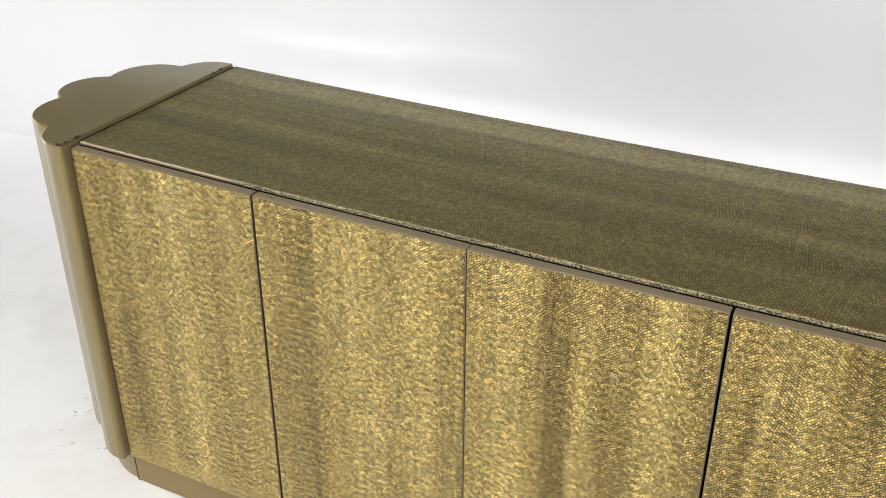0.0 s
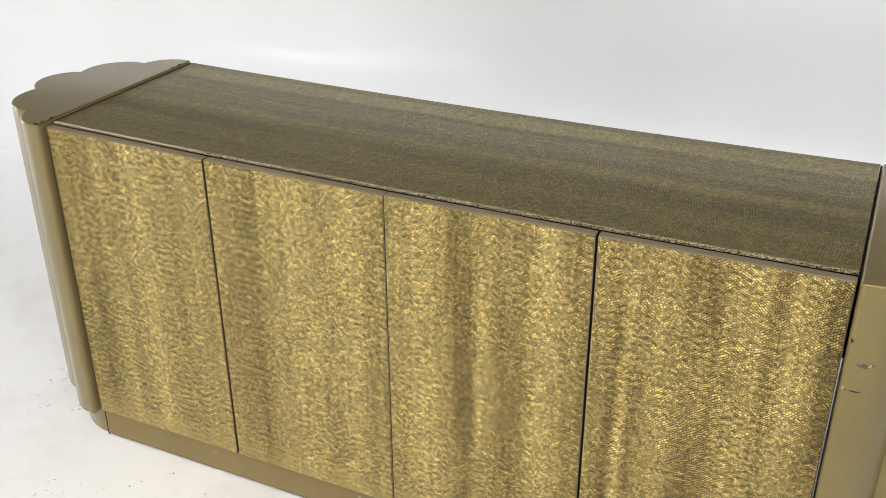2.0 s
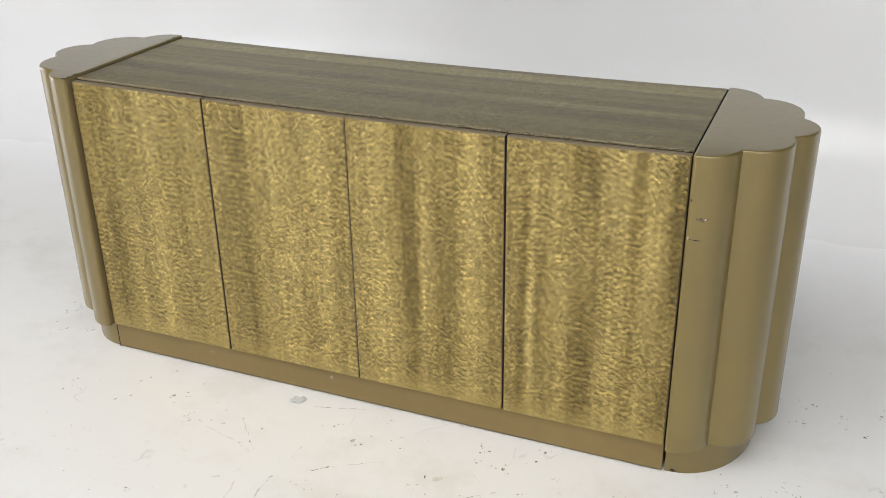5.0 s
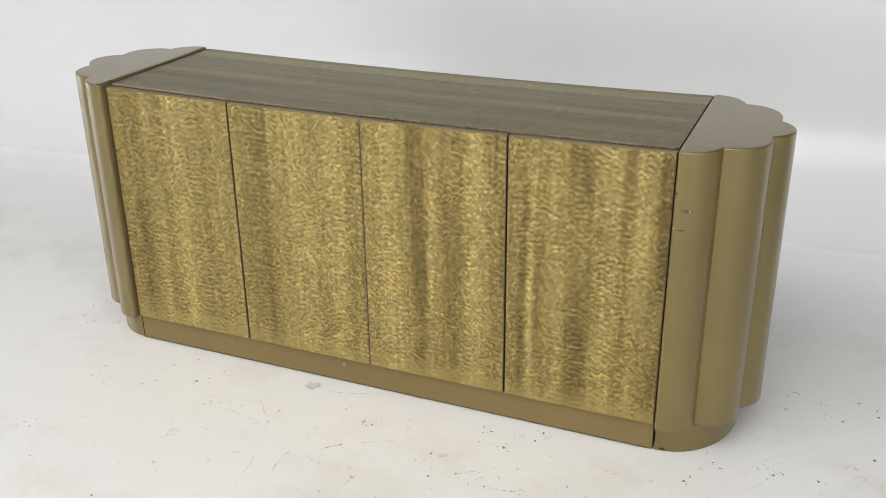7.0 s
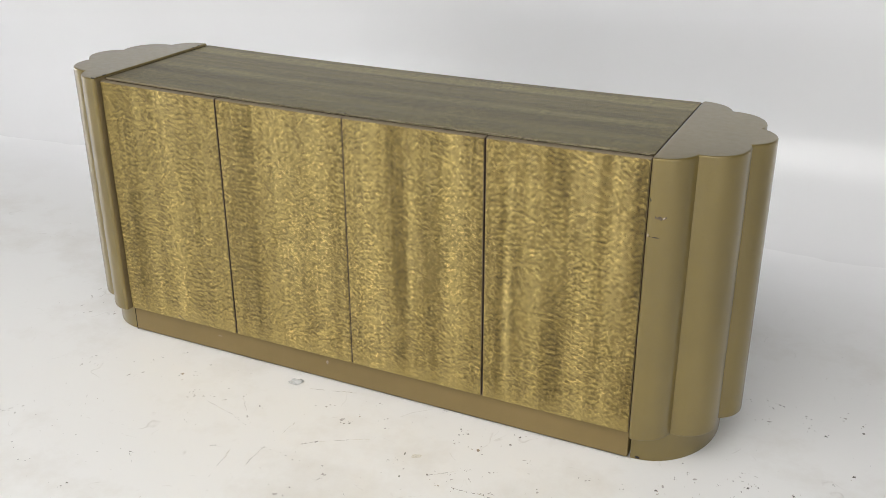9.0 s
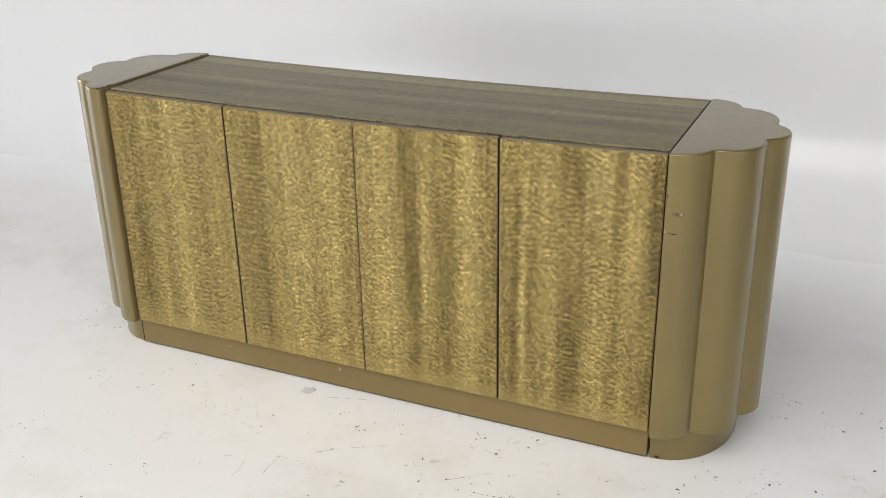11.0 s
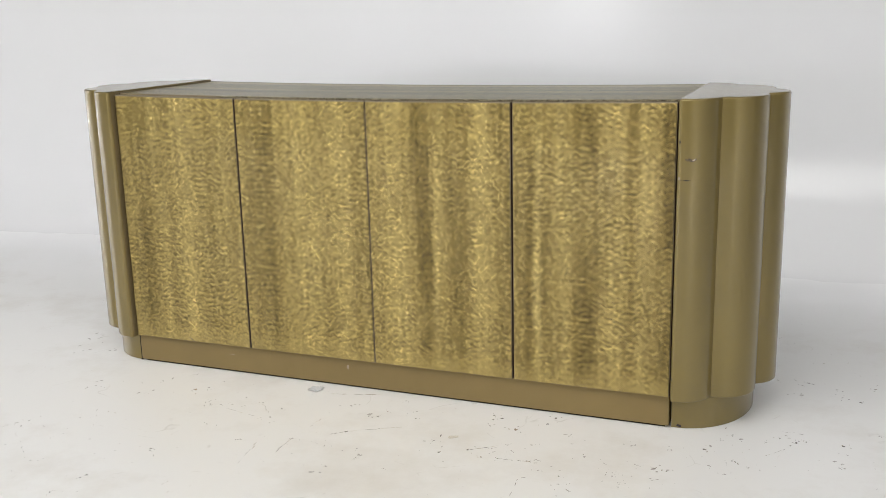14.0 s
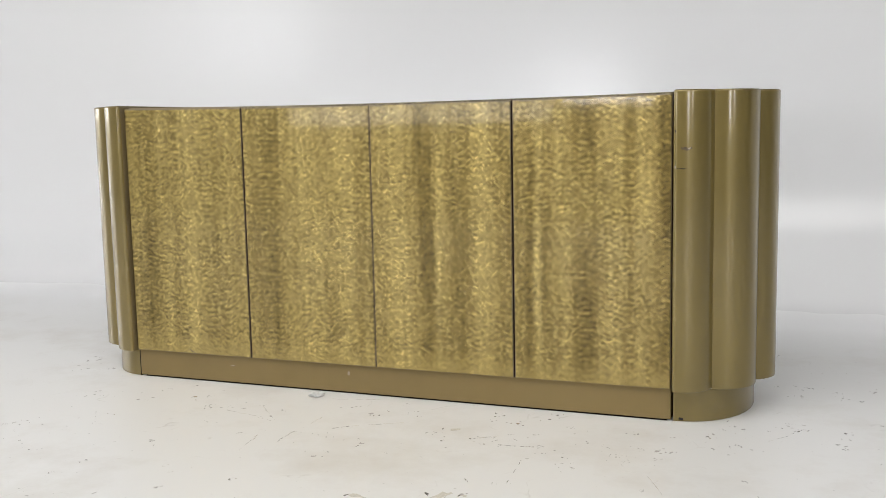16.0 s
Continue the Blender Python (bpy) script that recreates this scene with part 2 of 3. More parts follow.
LACQUER = lacquered("bronze_lacquer", (0.214, 0.158, 0.044), 0.36, 0.50, 0.80)
FLANK = lacquered("dark_flank", (0.235, 0.180, 0.088), 0.5, 0.3, 0.3)
LACQUER_PLINTH = lacquered("bronze_lacquer_plinth", (0.232, 0.165, 0.061), 0.5, 0.4, 0.2)
LIP = lacquered("brown_lacquer_lip", (0.21, 0.165, 0.10), 0.45, 0.15, 0.08)
EDGE_BROWN = lacquered("brown_edge_lacquer", (0.27, 0.215, 0.125), 0.35, 0.3, 0.6)
GAP_BROWN = lacquered("dark_brown_door_side", (0.050, 0.028, 0.020), 0.6, 0.0, 0.1)
# near-black colour that stands in for the shade inside narrow gaps
GAP_SHADE = lacquered("black_gap_shade", (0.008, 0.006, 0.005), 0.8, 0.0, 0.0)
GAP_SHADE.node_tree.nodes["Principled BSDF"].inputs["Specular IOR Level"].default_value = 0.1


def plain(name, colour, rough=0.6, spread=0.15, scale=60.0, metal=0.0):
    m = Nodes(name)
    n = m.noise(m.place(), scale, 3.0)
    tone = m.ramp(n, (0.3, tuple(c * (1 - spread) for c in colour)), (0.7, tuple(min(1.0, c * (1 + spread)) for c in colour)))
    return m.base(Base_Color=tone, Roughness=rough, Metallic=metal, Normal=m.bump(n, 0.3, 0.001))


def white_paint(name, rough, dirt):
    """White studio paint; dirt: how scuffed it is."""
    m = Nodes(name)
    p = m.place()
    tone = m.ramp(m.noise(p, 0.9, 4.0), (0.3, (0.81, 0.81, 0.81)), (0.7, (0.835, 0.835, 0.84)))
    if dirt:
        walked = m.ramp(m.math("MULTIPLY", m.node("ShaderNodeSeparateXYZ", 1, {0: p}), 0.25), (0.16, 1.0), (0.29, 0.0))
        tone = m.mix(walked, tone, (0.735, 0.73, 0.715))
        smudge = m.ramp(m.noise(m.vec("ADD", p, (3.1, 1.7, 0)), 2.6, 6.0, 0.68), (0.50, 1.0), (0.72, (0.88, 0.86, 0.83)))
        tone = m.mix(m.math("MULTIPLY", walked, dirt), tone, m.mix(1.0, tone, smudge, "MULTIPLY"))
        # hairline scuffs, where a slow noise lets them show
        warp = m.vec("ADD", p, m.scaled(m.noise(p, 3.0, 3.0, 0.6, 1), 0.35))
        line = m.node("ShaderNodeTexVoronoi", 0, {"Vector": warp, "Scale": 5.0}, feature="DISTANCE_TO_EDGE")
        line = m.ramp(line, (0.0, 0.0), (0.012, 1.0))
        where = m.ramp(m.noise(p, 7.0, 4.0, 0.7), (0.56, 1.0), (0.64, 0.0))
        hair = m.math("MULTIPLY", m.math("SUBTRACT", 1.0, line), m.math("SUBTRACT", 1.0, where), True)
        tone = m.mix(m.math("MULTIPLY", m.math("MULTIPLY", hair, walked), 0.33 * dirt), tone, (0.36, 0.33, 0.29))
        grit = m.ramp(m.noise(p, 95.0, 2.0, 0.5), (0.735, 0.0), (0.77, 1.0))
        tone = m.mix(m.math("MULTIPLY", m.math("MULTIPLY", grit, walked), 0.5 * dirt), tone, (0.20, 0.18, 0.16))
    uneven = m.noise(p, 2.2, 3.0)
    gloss = m.math("ADD", rough - 0.02, m.math("MULTIPLY", uneven, 0.04))
    if dirt:
        trodden = m.ramp(m.math("MULTIPLY", m.node("ShaderNodeSeparateXYZ", 1, {0: p}), 0.25), (0.22, 1.0), (0.41, 0.0))
        trodden.node.color_ramp.interpolation = "EASE"
        gloss = m.math("ADD", gloss, m.math("MULTIPLY", trodden, 0.16))
    return m.base(Base_Color=tone, Roughness=gloss, Specular_IOR_Level=0.5,
                  Normal=m.bump(m.noise(p, 8.0, 3.0), 0.06, 0.003))


CYC_WHITE = white_paint("studio_white_paint", 0.20, 1.0)
# unseen ceiling, kept dark so that upward faces reflect little
CEILING_PAINT = plain("dark_ceiling_paint", (0.07, 0.07, 0.075), 0.8, 0.1, 3.0)
CONCRETE = plain("grey_concrete", (0.15, 0.145, 0.14), 0.7, 0.25, 2.0)
# unseen upper wall, darkened to tone down reflections in the cap tops
WALL_UPPER = plain("grey_upper_wall", (0.08, 0.08, 0.083), 0.8, 0.06, 3.0)
WALL_GREY = plain("dark_wall_paint", (0.16, 0.16, 0.17), 0.8, 0.06, 3.0)
FRAME_PAINT = plain("window_frame_paint", (0.62, 0.61, 0.59), 0.5, 0.05, 20.0)
CHIP_DARK = plain("dark_scuff", (0.125, 0.115, 0.105), 0.7, 0.4, 300.0)
CHIP_BLACK = plain("black_chip", (0.018, 0.015, 0.012), 0.9, 0.3, 300.0)
CHIP_TAN = plain("tan_scuff", (0.30, 0.24, 0.17), 0.7, 0.35, 250.0)
CHIP_BROWN = plain("brown_chip", (0.10, 0.072, 0.036), 0.7, 0.4, 300.0)
CHIP_FILLER = plain("bare_filler", (0.42, 0.35, 0.24), 0.7, 0.3, 300.0)
CHIP_PALE = plain("pale_bare_floor", (0.60, 0.57, 0.50), 0.7, 0.2, 300.0)
FLAKE = plain("curled_white_flake", (0.55, 0.55, 0.53), 0.3, 0.1, 200.0)
SMUDGE = plain("grey_smear", (0.42, 0.40, 0.38), 0.7, 0.15, 150.0)
glass = Nodes("window_glass", Base_Color=(0.95, 0.97, 0.97, 1), Roughness=0.02, Transmission_Weight=1.0, IOR=1.45)
GLASS = glass.mat
lit = Nodes("lit_diffuser", Base_Color=(0.9, 0.9, 0.9, 1), Roughness=0.5)
lit.base(Emission_Color=(0.97, 0.98, 1.0, 1), Emission_Strength=0.8)
DIFFUSER = lit.mat


# ---- shaping ----
def sharp(bm, angle=32):
    """Smooth shading, but flat faces keep their own even normal."""
    bm.normal_update()
    for f in bm.faces:
        f.smooth = True
    for e in bm.edges:
        flat = any(max(abs(c) for c in f.normal) > 0.9999 and f.calc_area() > 0.0008 for f in e.link_faces)
        sizes = sorted(f.calc_area() for f in e.link_faces)
        flat = flat or (sizes and sizes[-1] > 20 * sizes[0])
        e.smooth = len(e.link_faces) == 2 and e.calc_face_angle(0) < (0.001 if flat else radians(angle))


def box(x0, x1, y0, y1, z0, z1, bevel=0.0, segments=2):
    bm = bmesh.new()
    bmesh.ops.create_cube(bm, size=1)
    bmesh.ops.transform(bm, matrix=Matrix.LocRotScale(((x0 + x1) / 2, (y0 + y1) / 2, (z0 + z1) / 2), None, (x1 - x0, y1 - y0, z1 - z0)), verts=bm.verts)
    if bevel:
        bmesh.ops.bevel(bm, geom=list(bm.edges), offset=bevel, segments=segments, profile=0.5, affect="EDGES")
    sharp(bm)
    return bm


def prism(outline, z0, z1, top=0.0, bottom=0.0):
    """An upright solid over an outline that runs counter-clockwise, its rims rounded by top and bottom."""
    bm = bmesh.new()
    low = [bm.verts.new((x, y, z0)) for x, y in outline]
    high = [bm.verts.new((x, y, z1)) for x, y in outline]
    n = len(outline)
    floor_face, roof_face = bm.faces.new(list(reversed(low))), bm.faces.new(high)
    for i in range(n):
        bm.faces.new((low[i], low[(i + 1) % n], high[(i + 1) % n], high[i]))
    bm.normal_update()
    for face, size in ((roof_face, top), (floor_face, bottom)):
        if size:
            bmesh.ops.bevel(bm, geom=list(face.edges), offset=size, segments=5, profile=0.5, affect="EDGES")
    sharp(bm)
    return bm


def mesh_of(name, bm, material):
    data = bpy.data.meshes.new(name)
    bmesh.ops.recalc_face_normals(bm, faces=bm.faces)
    bm.to_mesh(data)
    bm.free()
    data.materials.append(material)
    return data


def part(name, bm, material, parent, label=""):
    ob = new(name, mesh_of(name, bm, material))
    ob.parent = parent
    if label:
        ob["label"] = label
    return ob


def solid(name, bm, material, label, category="", kind="", group="", m=None):
    ob = tagged(new(name, mesh_of(name, bm, material)), label, category, group, kind)
    if m is not None:
        ob.matrix_world = m
    return ob


# ---- the studio ----
COVE_AT, COVE_R, SIDE, CYC_TOP, SWEEP_END = 1.12, 0.53, 10.5, 1.335, -4.4


def cyclorama():
    """White floor that sweeps up into the back wall in one curve, as one sheet with thickness."""
    line = [(SWEEP_END + (COVE_AT - SWEEP_END) * i / 12, 0.0) for i in range(12)]
    for i in range(33):
        a = radians(90 * i / 32)
        line.append((COVE_AT + COVE_R * math.sin(a), COVE_R * (1 - math.cos(a))))
    line.append((COVE_AT + COVE_R, 0.9))
    line.append((COVE_AT + COVE_R, CYC_TOP))
    bm = bmesh.new()
    rows = []
    xs = [-SIDE + 2 * SIDE * i / 12 for i in range(13)]
    for y, z in line:
        rows.append([bm.verts.new((x, y, z)) for x in xs])
    for a, b in zip(rows, rows[1:]):
        for i in range(len(xs) - 1):
            bm.faces.new((a[i], a[i + 1], b[i + 1], b[i]))
    under = [[bm.verts.new((x, y + (0.25 if z > 0.5 else 0.0), -0.25)) for x in (xs[0], xs[-1])] for y, z in (line[0], line[-1])]
    bm.faces.new((under[0][0], under[1][0], under[1][1], under[0][1]))
    for f in bm.faces:
        f.smooth = True
    return bm


ob = solid("floor", cyclorama(), CYC_WHITE, "glossy white painted studio floor curving up into the wall, scuffed and chipped", "floor", "structure", m=ROOM)
solid("floor_rear", box(-SIDE, SIDE, REAR - 0.3, SWEEP_END - 0.002, -0.25, -0.004), CONCRETE, "grey concrete floor behind the white studio sweep", "floor", "structure", m=ROOM)
solid("wall_north_upper", box(-SIDE, SIDE, COVE_AT + COVE_R + 0.02, COVE_AT + COVE_R + 0.22, CYC_TOP - 0.3, CEILING), WALL_UPPER, "unseen dark wall above the white studio sweep, added to darken reflections", "wall", "structure", m=ROOM)
wy, ww, wz0, wz1 = ADDED_WEST_WINDOW
for i, (y0, y1, z0, z1) in enumerate(((REAR, wy - ww / 2, 0.002, CEILING), (wy + ww / 2, 3.0, 0.002, CEILING), (wy - ww / 2, wy + ww / 2, 0.002, wz0 - 0.04), (wy - ww / 2, wy + ww / 2, wz1, CEILING))):
    solid("wall_west_%d" % (i + 1), box(-SIDE - 0.2, -SIDE, y0, y1, z0, z1), WALL_GREY, "plain dark grey painted studio wall", "wall", "structure", m=ROOM)
solid("wall_east", box(SIDE, SIDE + 0.2, REAR, 3.0, 0.002, CEILING), WALL_GREY, "plain dark grey painted studio wall", "wall", "structure", m=ROOM)
solid("ceiling", box(-SIDE - 0.2, SIDE + 0.2, REAR - 0.2, 3.2, CEILING, CEILING + 0.2), CEILING_PAINT, "unseen studio ceiling, made dark to darken reflections", "ceiling", "structure", m=ROOM)


def window(number, place, ww, h):
    base = tagged(new("window_%d" % number), "white-framed studio window letting in soft daylight", "window", kind="structure")
    base.matrix_world = ROOM @ place
    w = ww / 2
    part("window_sill", box(-w - 0.05, w + 0.05, -0.12, 0.06, -0.04, 0.0, 0.006), FRAME_PAINT, base)
    for a, b in ((-w, -w + 0.05), (w - 0.05, w), (-0.025, 0.025)):
        part("window_frame", box(a, b, -0.12, -0.05, 0.004, h - 0.004, 0.005), FRAME_PAINT, base)
    for c in (0.004, h - 0.054):
        part("window_frame", box(-w + 0.052, w - 0.052, -0.115, -0.055, c, c + 0.05, 0.005), FRAME_PAINT, base)
    for a, b in ((-w + 0.052, -0.027), (0.027, w - 0.052)):
        pane = part("pane", box(a, b, -0.088, -0.082, 0.056, h - 0.056), GLASS, base)
        pane.visible_shadow = False


for i, (wx, ww, z0, z1, watts) in enumerate(WINDOWS):
    window(i + 1, pose(wx, REAR, z0), ww, z1 - z0)
# added end-wall window round the lamp that brightens the left cap
window(len(WINDOWS) + 1, pose(-SIDE, ADDED_WEST_WINDOW[0], ADDED_WEST_WINDOW[2], 0, 0, -90), ADDED_WEST_WINDOW[1], ADDED_WEST_WINDOW[3] - ADDED_WEST_WINDOW[2])
edges = sorted([-SIDE, SIDE] + [wx + k * ww / 2 for wx, ww, z0, z1, watts in WINDOWS for k in (-1, 1)])
count = 0
for x0, x1 in zip(edges, edges[1:]):
    low = 0.002
    for z0, z1 in sorted((z0, z1) for wx, ww, z0, z1, watts in WINDOWS if abs((x0 + x1) / 2 - wx) < ww / 2) + [(CEILING + 0.04, 9.0)]:
        count += 1
        solid("wall_south_%d" % count, box(x0, x1, REAR - 0.2, REAR, low, z0 - 0.04), WALL_GREY, "plain dark grey painted studio wall", "wall", "structure", m=ROOM)
        low = z1

# panels made up to house the added overhead lamps
for lx, ly, watts in ADDED_LIGHTS:
    lamp = tagged(new("added_ceiling_light"), "unseen wide ceiling panel with a lit diffuser, added for soft overhead light", "ceiling light", "ceiling lights")
    lamp.matrix_world = ROOM @ pose(lx, ly, CEILING)
    part("housing", box(-3.06, 3.06, -1.76, 1.76, -0.09, 0.0, 0.006), FRAME_PAINT, lamp)
    part("diffuser", box(-3.03, 3.03, -1.73, 1.73, -0.105, -0.088, 0.004), DIFFUSER, lamp)

# ---- the sideboard ----
PITCH, DOOR_LOW, DOOR_TOP, CAP_TOP = 0.3635, 0.0778, 0.7390, 0.7450
XF, CY, DEPTH = 0.7341, 0.2182, 0.2346  # the end caps: their flat side, middle and half depth
board = tagged(new("sideboard"), "gilt scale-embossed four-door sideboard with scalloped bronze lacquer ends", "sideboard")


def arc(p, q, r, steps):
    """Points after p up to q on an arc of radius r that bulges to the right of the way from p to q."""
    p, q = Vector(p), Vector(q)
    half = (q - p) / 2
    side = Vector((half.y, -half.x)).normalized()
    centre = p + half - side * math.sqrt(max(0.0, r * r - half.length_squared))
    a = math.atan2(p.y - centre.y, p.x - centre.x)
    b = math.atan2(q.y - centre.y, q.x - centre.x)
    if b < a:
        b += 2 * math.pi
    return [(centre.x + r * math.cos(a + (b - a) * i / steps), centre.y + r * math.sin(a + (b - a) * i / steps)) for i in range(1, steps + 1)]


def scalloped(side):
    """The outline of an end cap: five lobes round a flat inner side. side: 1 or -1."""
    knots = [(XF, CY - DEPTH), (0.8159, CY - 0.1764), (0.9005, CY - 0.0648), (0.9005, CY + 0.0648), (0.8159, CY + 0.1764), (XF, CY + DEPTH)]
    line = [knots[0]]
    for i, (p, q) in enumerate(zip(knots, knots[1:])):
        line += arc(p, q, (0.078, 0.084, 0.0706, 0.084, 0.078)[i], 12)
    # rounded inner corners, front and back
    r, lift = 0.009, 0.0007
    line = [c for c in line if c[0] > XF + r]
    turn = [radians(a) for a in (180, 195, 210, 225, 240, 255)]
    line = [(XF + r + r * math.cos(a), CY - DEPTH - lift + r + r * math.sin(a)) for a in turn] + line
    line += [(XF + r + r * math.cos(a), CY + DEPTH + lift - r - r * math.sin(a)) for a in reversed(turn)]
    return line if side > 0 else [(-x, y) for x, y in reversed(line)]


def plinth_outline(side):
    r, d, x0, y0, y1 = 0.157, 0.195, 0.7341, 0.0185, 2 * CY - 0.0185
    line = [(x0, y0)] + [(x0 + 0.004 + r * math.sin(radians(a)), y0 + d * (1 - math.cos(radians(a)))) for a in range(0, 91, 6)]
    line += [(x0 + 0.004 + r * math.cos(radians(a)), y1 - d * (1 - math.sin(radians(a)))) for a in range(0, 91, 6)] + [(x0, y1)]
    return line if side > 0 else [(-x, y) for x, y in reversed(line)]


for side in (-1, 1):
    cap = part("end_cap", prism([(x - 0.004 if x < -XF - 0.02 else x, y) for x, y in scalloped(side)], 0.0745, CAP_TOP + (0.0035 if side < 0 else 0.0), 0.0042, 0.0030), LACQUER, board, "glossy bronze lacquer end with five rounded lobes")
    part("end_plinth", prism(plinth_outline(side), 0.0, 0.0738, 0.001, 0.0015), LACQUER, board)
    cap.data.materials.append(FLANK)
    for face in cap.data.polygons:
        if face.normal.x * side < -0.95:
            face.material_index = 1
    if side > 0:
        right_cap = cap
    else:
        left_cap = cap

# black body and strips paint the shade of the gaps
part("carcass", box(-0.7270, 0.7270, 0.0245, 2 * CY - 0.004, 0.0775, 0.7240), GAP_SHADE, board, "cabinet body, painted black for the shade in the gaps")
part("plinth", box(-0.7317, 0.7290, 0.0120, 2 * CY - 0.03, 0.0045, 0.0765, 0.0016), LACQUER_PLINTH, board, "bronze lacquer kick board")
for side in (-1, 1):
    part("spacer", box(side * 0.73205 - 0.00165, side * 0.73205 + 0.00165, 0.0260, CY + DEPTH - 0.004, 0.60, 0.7428 if side < 0 else 0.7402), GAP_SHADE, board, "black strip standing in for the shaded gap beside the top")
part("seam", box(-0.7343, -0.7319, 0.0128, 0.05, 0.0015, 0.0735), GAP_SHADE, board, "black strip for the shaded seam at the end of the kick board")
part("plinth_core", box(-0.72, 0.72, 0.018, 2 * CY - 0.05, 0.0, 0.0042), GAP_SHADE, board)
GAPS = [(-0.7310, 0.0014), (-PITCH, 0.0016), (0.0, 0.0006), (PITCH, 0.0018), (0.7312, 0.0012)]


def sag(x):
    """How far the long top has sunk at x."""
    u = x / 0.73
    return 0.0065 * (1 - u * u) + 0.0011 * (u + 1)


def sunk(bm, above, share=1.0):
    """Lets what lies above a height follow the sagging top."""
    for v in bm.verts:
        if v.co.z > above:
            v.co.z -= share * sag(v.co.x)
    return bm


def long_box(y0, y1, z0, z1, bevel=0.0, ends=0.7300, pieces=16):
    """A board along the sideboard that sags with the top."""
    bm = box(-ends, ends, y0, y1, z0, z1, bevel, 1)
    for i in range(1, pieces):
        x = -ends + 2 * ends * i / pieces
        bmesh.ops.bisect_plane(bm, geom=list(bm.verts) + list(bm.edges) + list(bm.faces), plane_co=(x, 0, 0), plane_no=(1, 0, 0))
    return sunk(bm, 0.0)


for i in range(4):
    x0, x1 = GAPS[i][0] + GAPS[i][1], GAPS[i + 1][0] - GAPS[i + 1][1] * (0.35 if i == 1 else 1.0)
    door = part("door", sunk(box(x0, x1, 0.0015, 0.0188, DOOR_LOW, DOOR_TOP, 0.0012), 0.5), LIP, board, "door with a plain brown lacquer edge")
    door.data.materials.append(GAP_BROWN)
    for face in door.data.polygons:
        if abs(face.normal.x) > 0.9:
            face.material_index = 1
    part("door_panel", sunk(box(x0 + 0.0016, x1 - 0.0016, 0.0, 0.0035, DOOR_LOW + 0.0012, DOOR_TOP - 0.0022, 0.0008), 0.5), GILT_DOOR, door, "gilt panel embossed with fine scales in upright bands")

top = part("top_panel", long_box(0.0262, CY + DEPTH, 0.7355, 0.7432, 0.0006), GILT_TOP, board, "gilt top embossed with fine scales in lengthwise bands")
def edge_strip(x0, x1):
    bm = long_box(0.0222, 0.0260, 0.7384, 0.7436, 0.0010, 0.7296, 24)
    for x, side in ((x0, -1), (x1, 1)):
        bmesh.ops.bisect_plane(bm, geom=list(bm.verts) + list(bm.edges) + list(bm.faces), plane_co=(x, 0, 0), plane_no=(side, 0, 0), clear_outer=True)
    bmesh.ops.holes_fill(bm, edges=[e for e in bm.edges if e.is_boundary])
    return bm


part("top_edge", edge_strip(-0.80, -0.4105), EDGE_BROWN, top, "smooth brown lacquered front edge of the top")
part("top_edge", edge_strip(-0.4100, 0.80), TORN, top, "flecked torn front edge of the gilt top")
# black strip put in as the shade under the top's edge
part("top_core", long_box(0.0236, 0.0260, 0.7350, 0.7382, 0.0, 0.7296), GAP_SHADE, top, "black strip for the shaded gap below the edge of the top")


# ---- wear on the sideboard ----
def shard(rng, length, width, thick, points=9):
    """A thin ragged flake lying in the xy plane."""
    ring = []
    for i in range(points):
        a = 2 * math.pi * i / points
        r = rng.uniform(0.30, 1.0)
        ring.append((length / 2 * r * math.cos(a), width / 2 * r * math.sin(a)))
    return prism(ring, 0.0, thick)


def on_cap(x):
    """The front of the scalloped end at x: the depth and the way that its surface faces, as an angle about z."""
    line = scalloped(1)[:16]
    for p, q in zip(line, line[1:]):
        if p[0] <= x <= q[0]:
            f = (x - p[0]) / (q[0] - p[0])
            return p[1] + f * (q[1] - p[1]), math.degrees(math.atan2(q[1] - p[1], q[0] - p[0]))
    return line[0][1], 0.0


def chip_on_cap(rng, x, z, length, height, material, tilt=0.0, name="chip", proud=0.0004):
    y, turn = on_cap(x)
    bm = shard(rng, length, height, proud)
    bmesh.ops.transform(bm, matrix=pose(x, y + 0.0001, z, 90, 0, turn) @ pose(0, 0, 0, 0, 0, tilt), verts=bm.verts)
    return part(name, bm, material, right_cap)


rng = random.Random(5)
chip_on_cap(rng, 0.7600, 0.6170, 0.014, 0.011, CHIP_BROWN)["label"] = "brown chip in the lacquer"
chip_on_cap(rng, 0.7690, 0.6175, 0.015, 0.010, CHIP_BROWN, 15)
chip_on_cap(rng, 0.7685, 0.6175, 0.009, 0.006, CHIP_FILLER, 15, proud=0.0006)["label"] = "pale chip down to the filler"
chip_on_cap(rng, 0.7530, 0.6190, 0.006, 0.006, CHIP_BROWN)
chip_on_cap(rng, 0.7560, 0.5740, 0.021, 0.0034, CHIP_BLACK, -4, "scratch")["label"] = "short black scratch"
chip_on_cap(rng, 0.7435, 0.5755, 0.007, 0.0022, CHIP_BLACK, -8, "scratch")
chip_on_cap(rng, 0.7790, 0.6280, 0.003, 0.003, CHIP_DARK)
chip_on_cap(rng, 0.7385, 0.6560, 0.007, 0.012, CHIP_BLACK, 20)["label"] = "black notch at the edge"
chip_on_cap(rng, 0.7390, 0.5780, 0.005, 0.012, CHIP_TAN, 0, "smear")
chip_on_cap(rng, 0.7365, 0.3300, 0.004, 0.016, CHIP_TAN)
chip_on_cap(rng, 0.7365, 0.1280, 0.003, 0.012, CHIP_DARK)

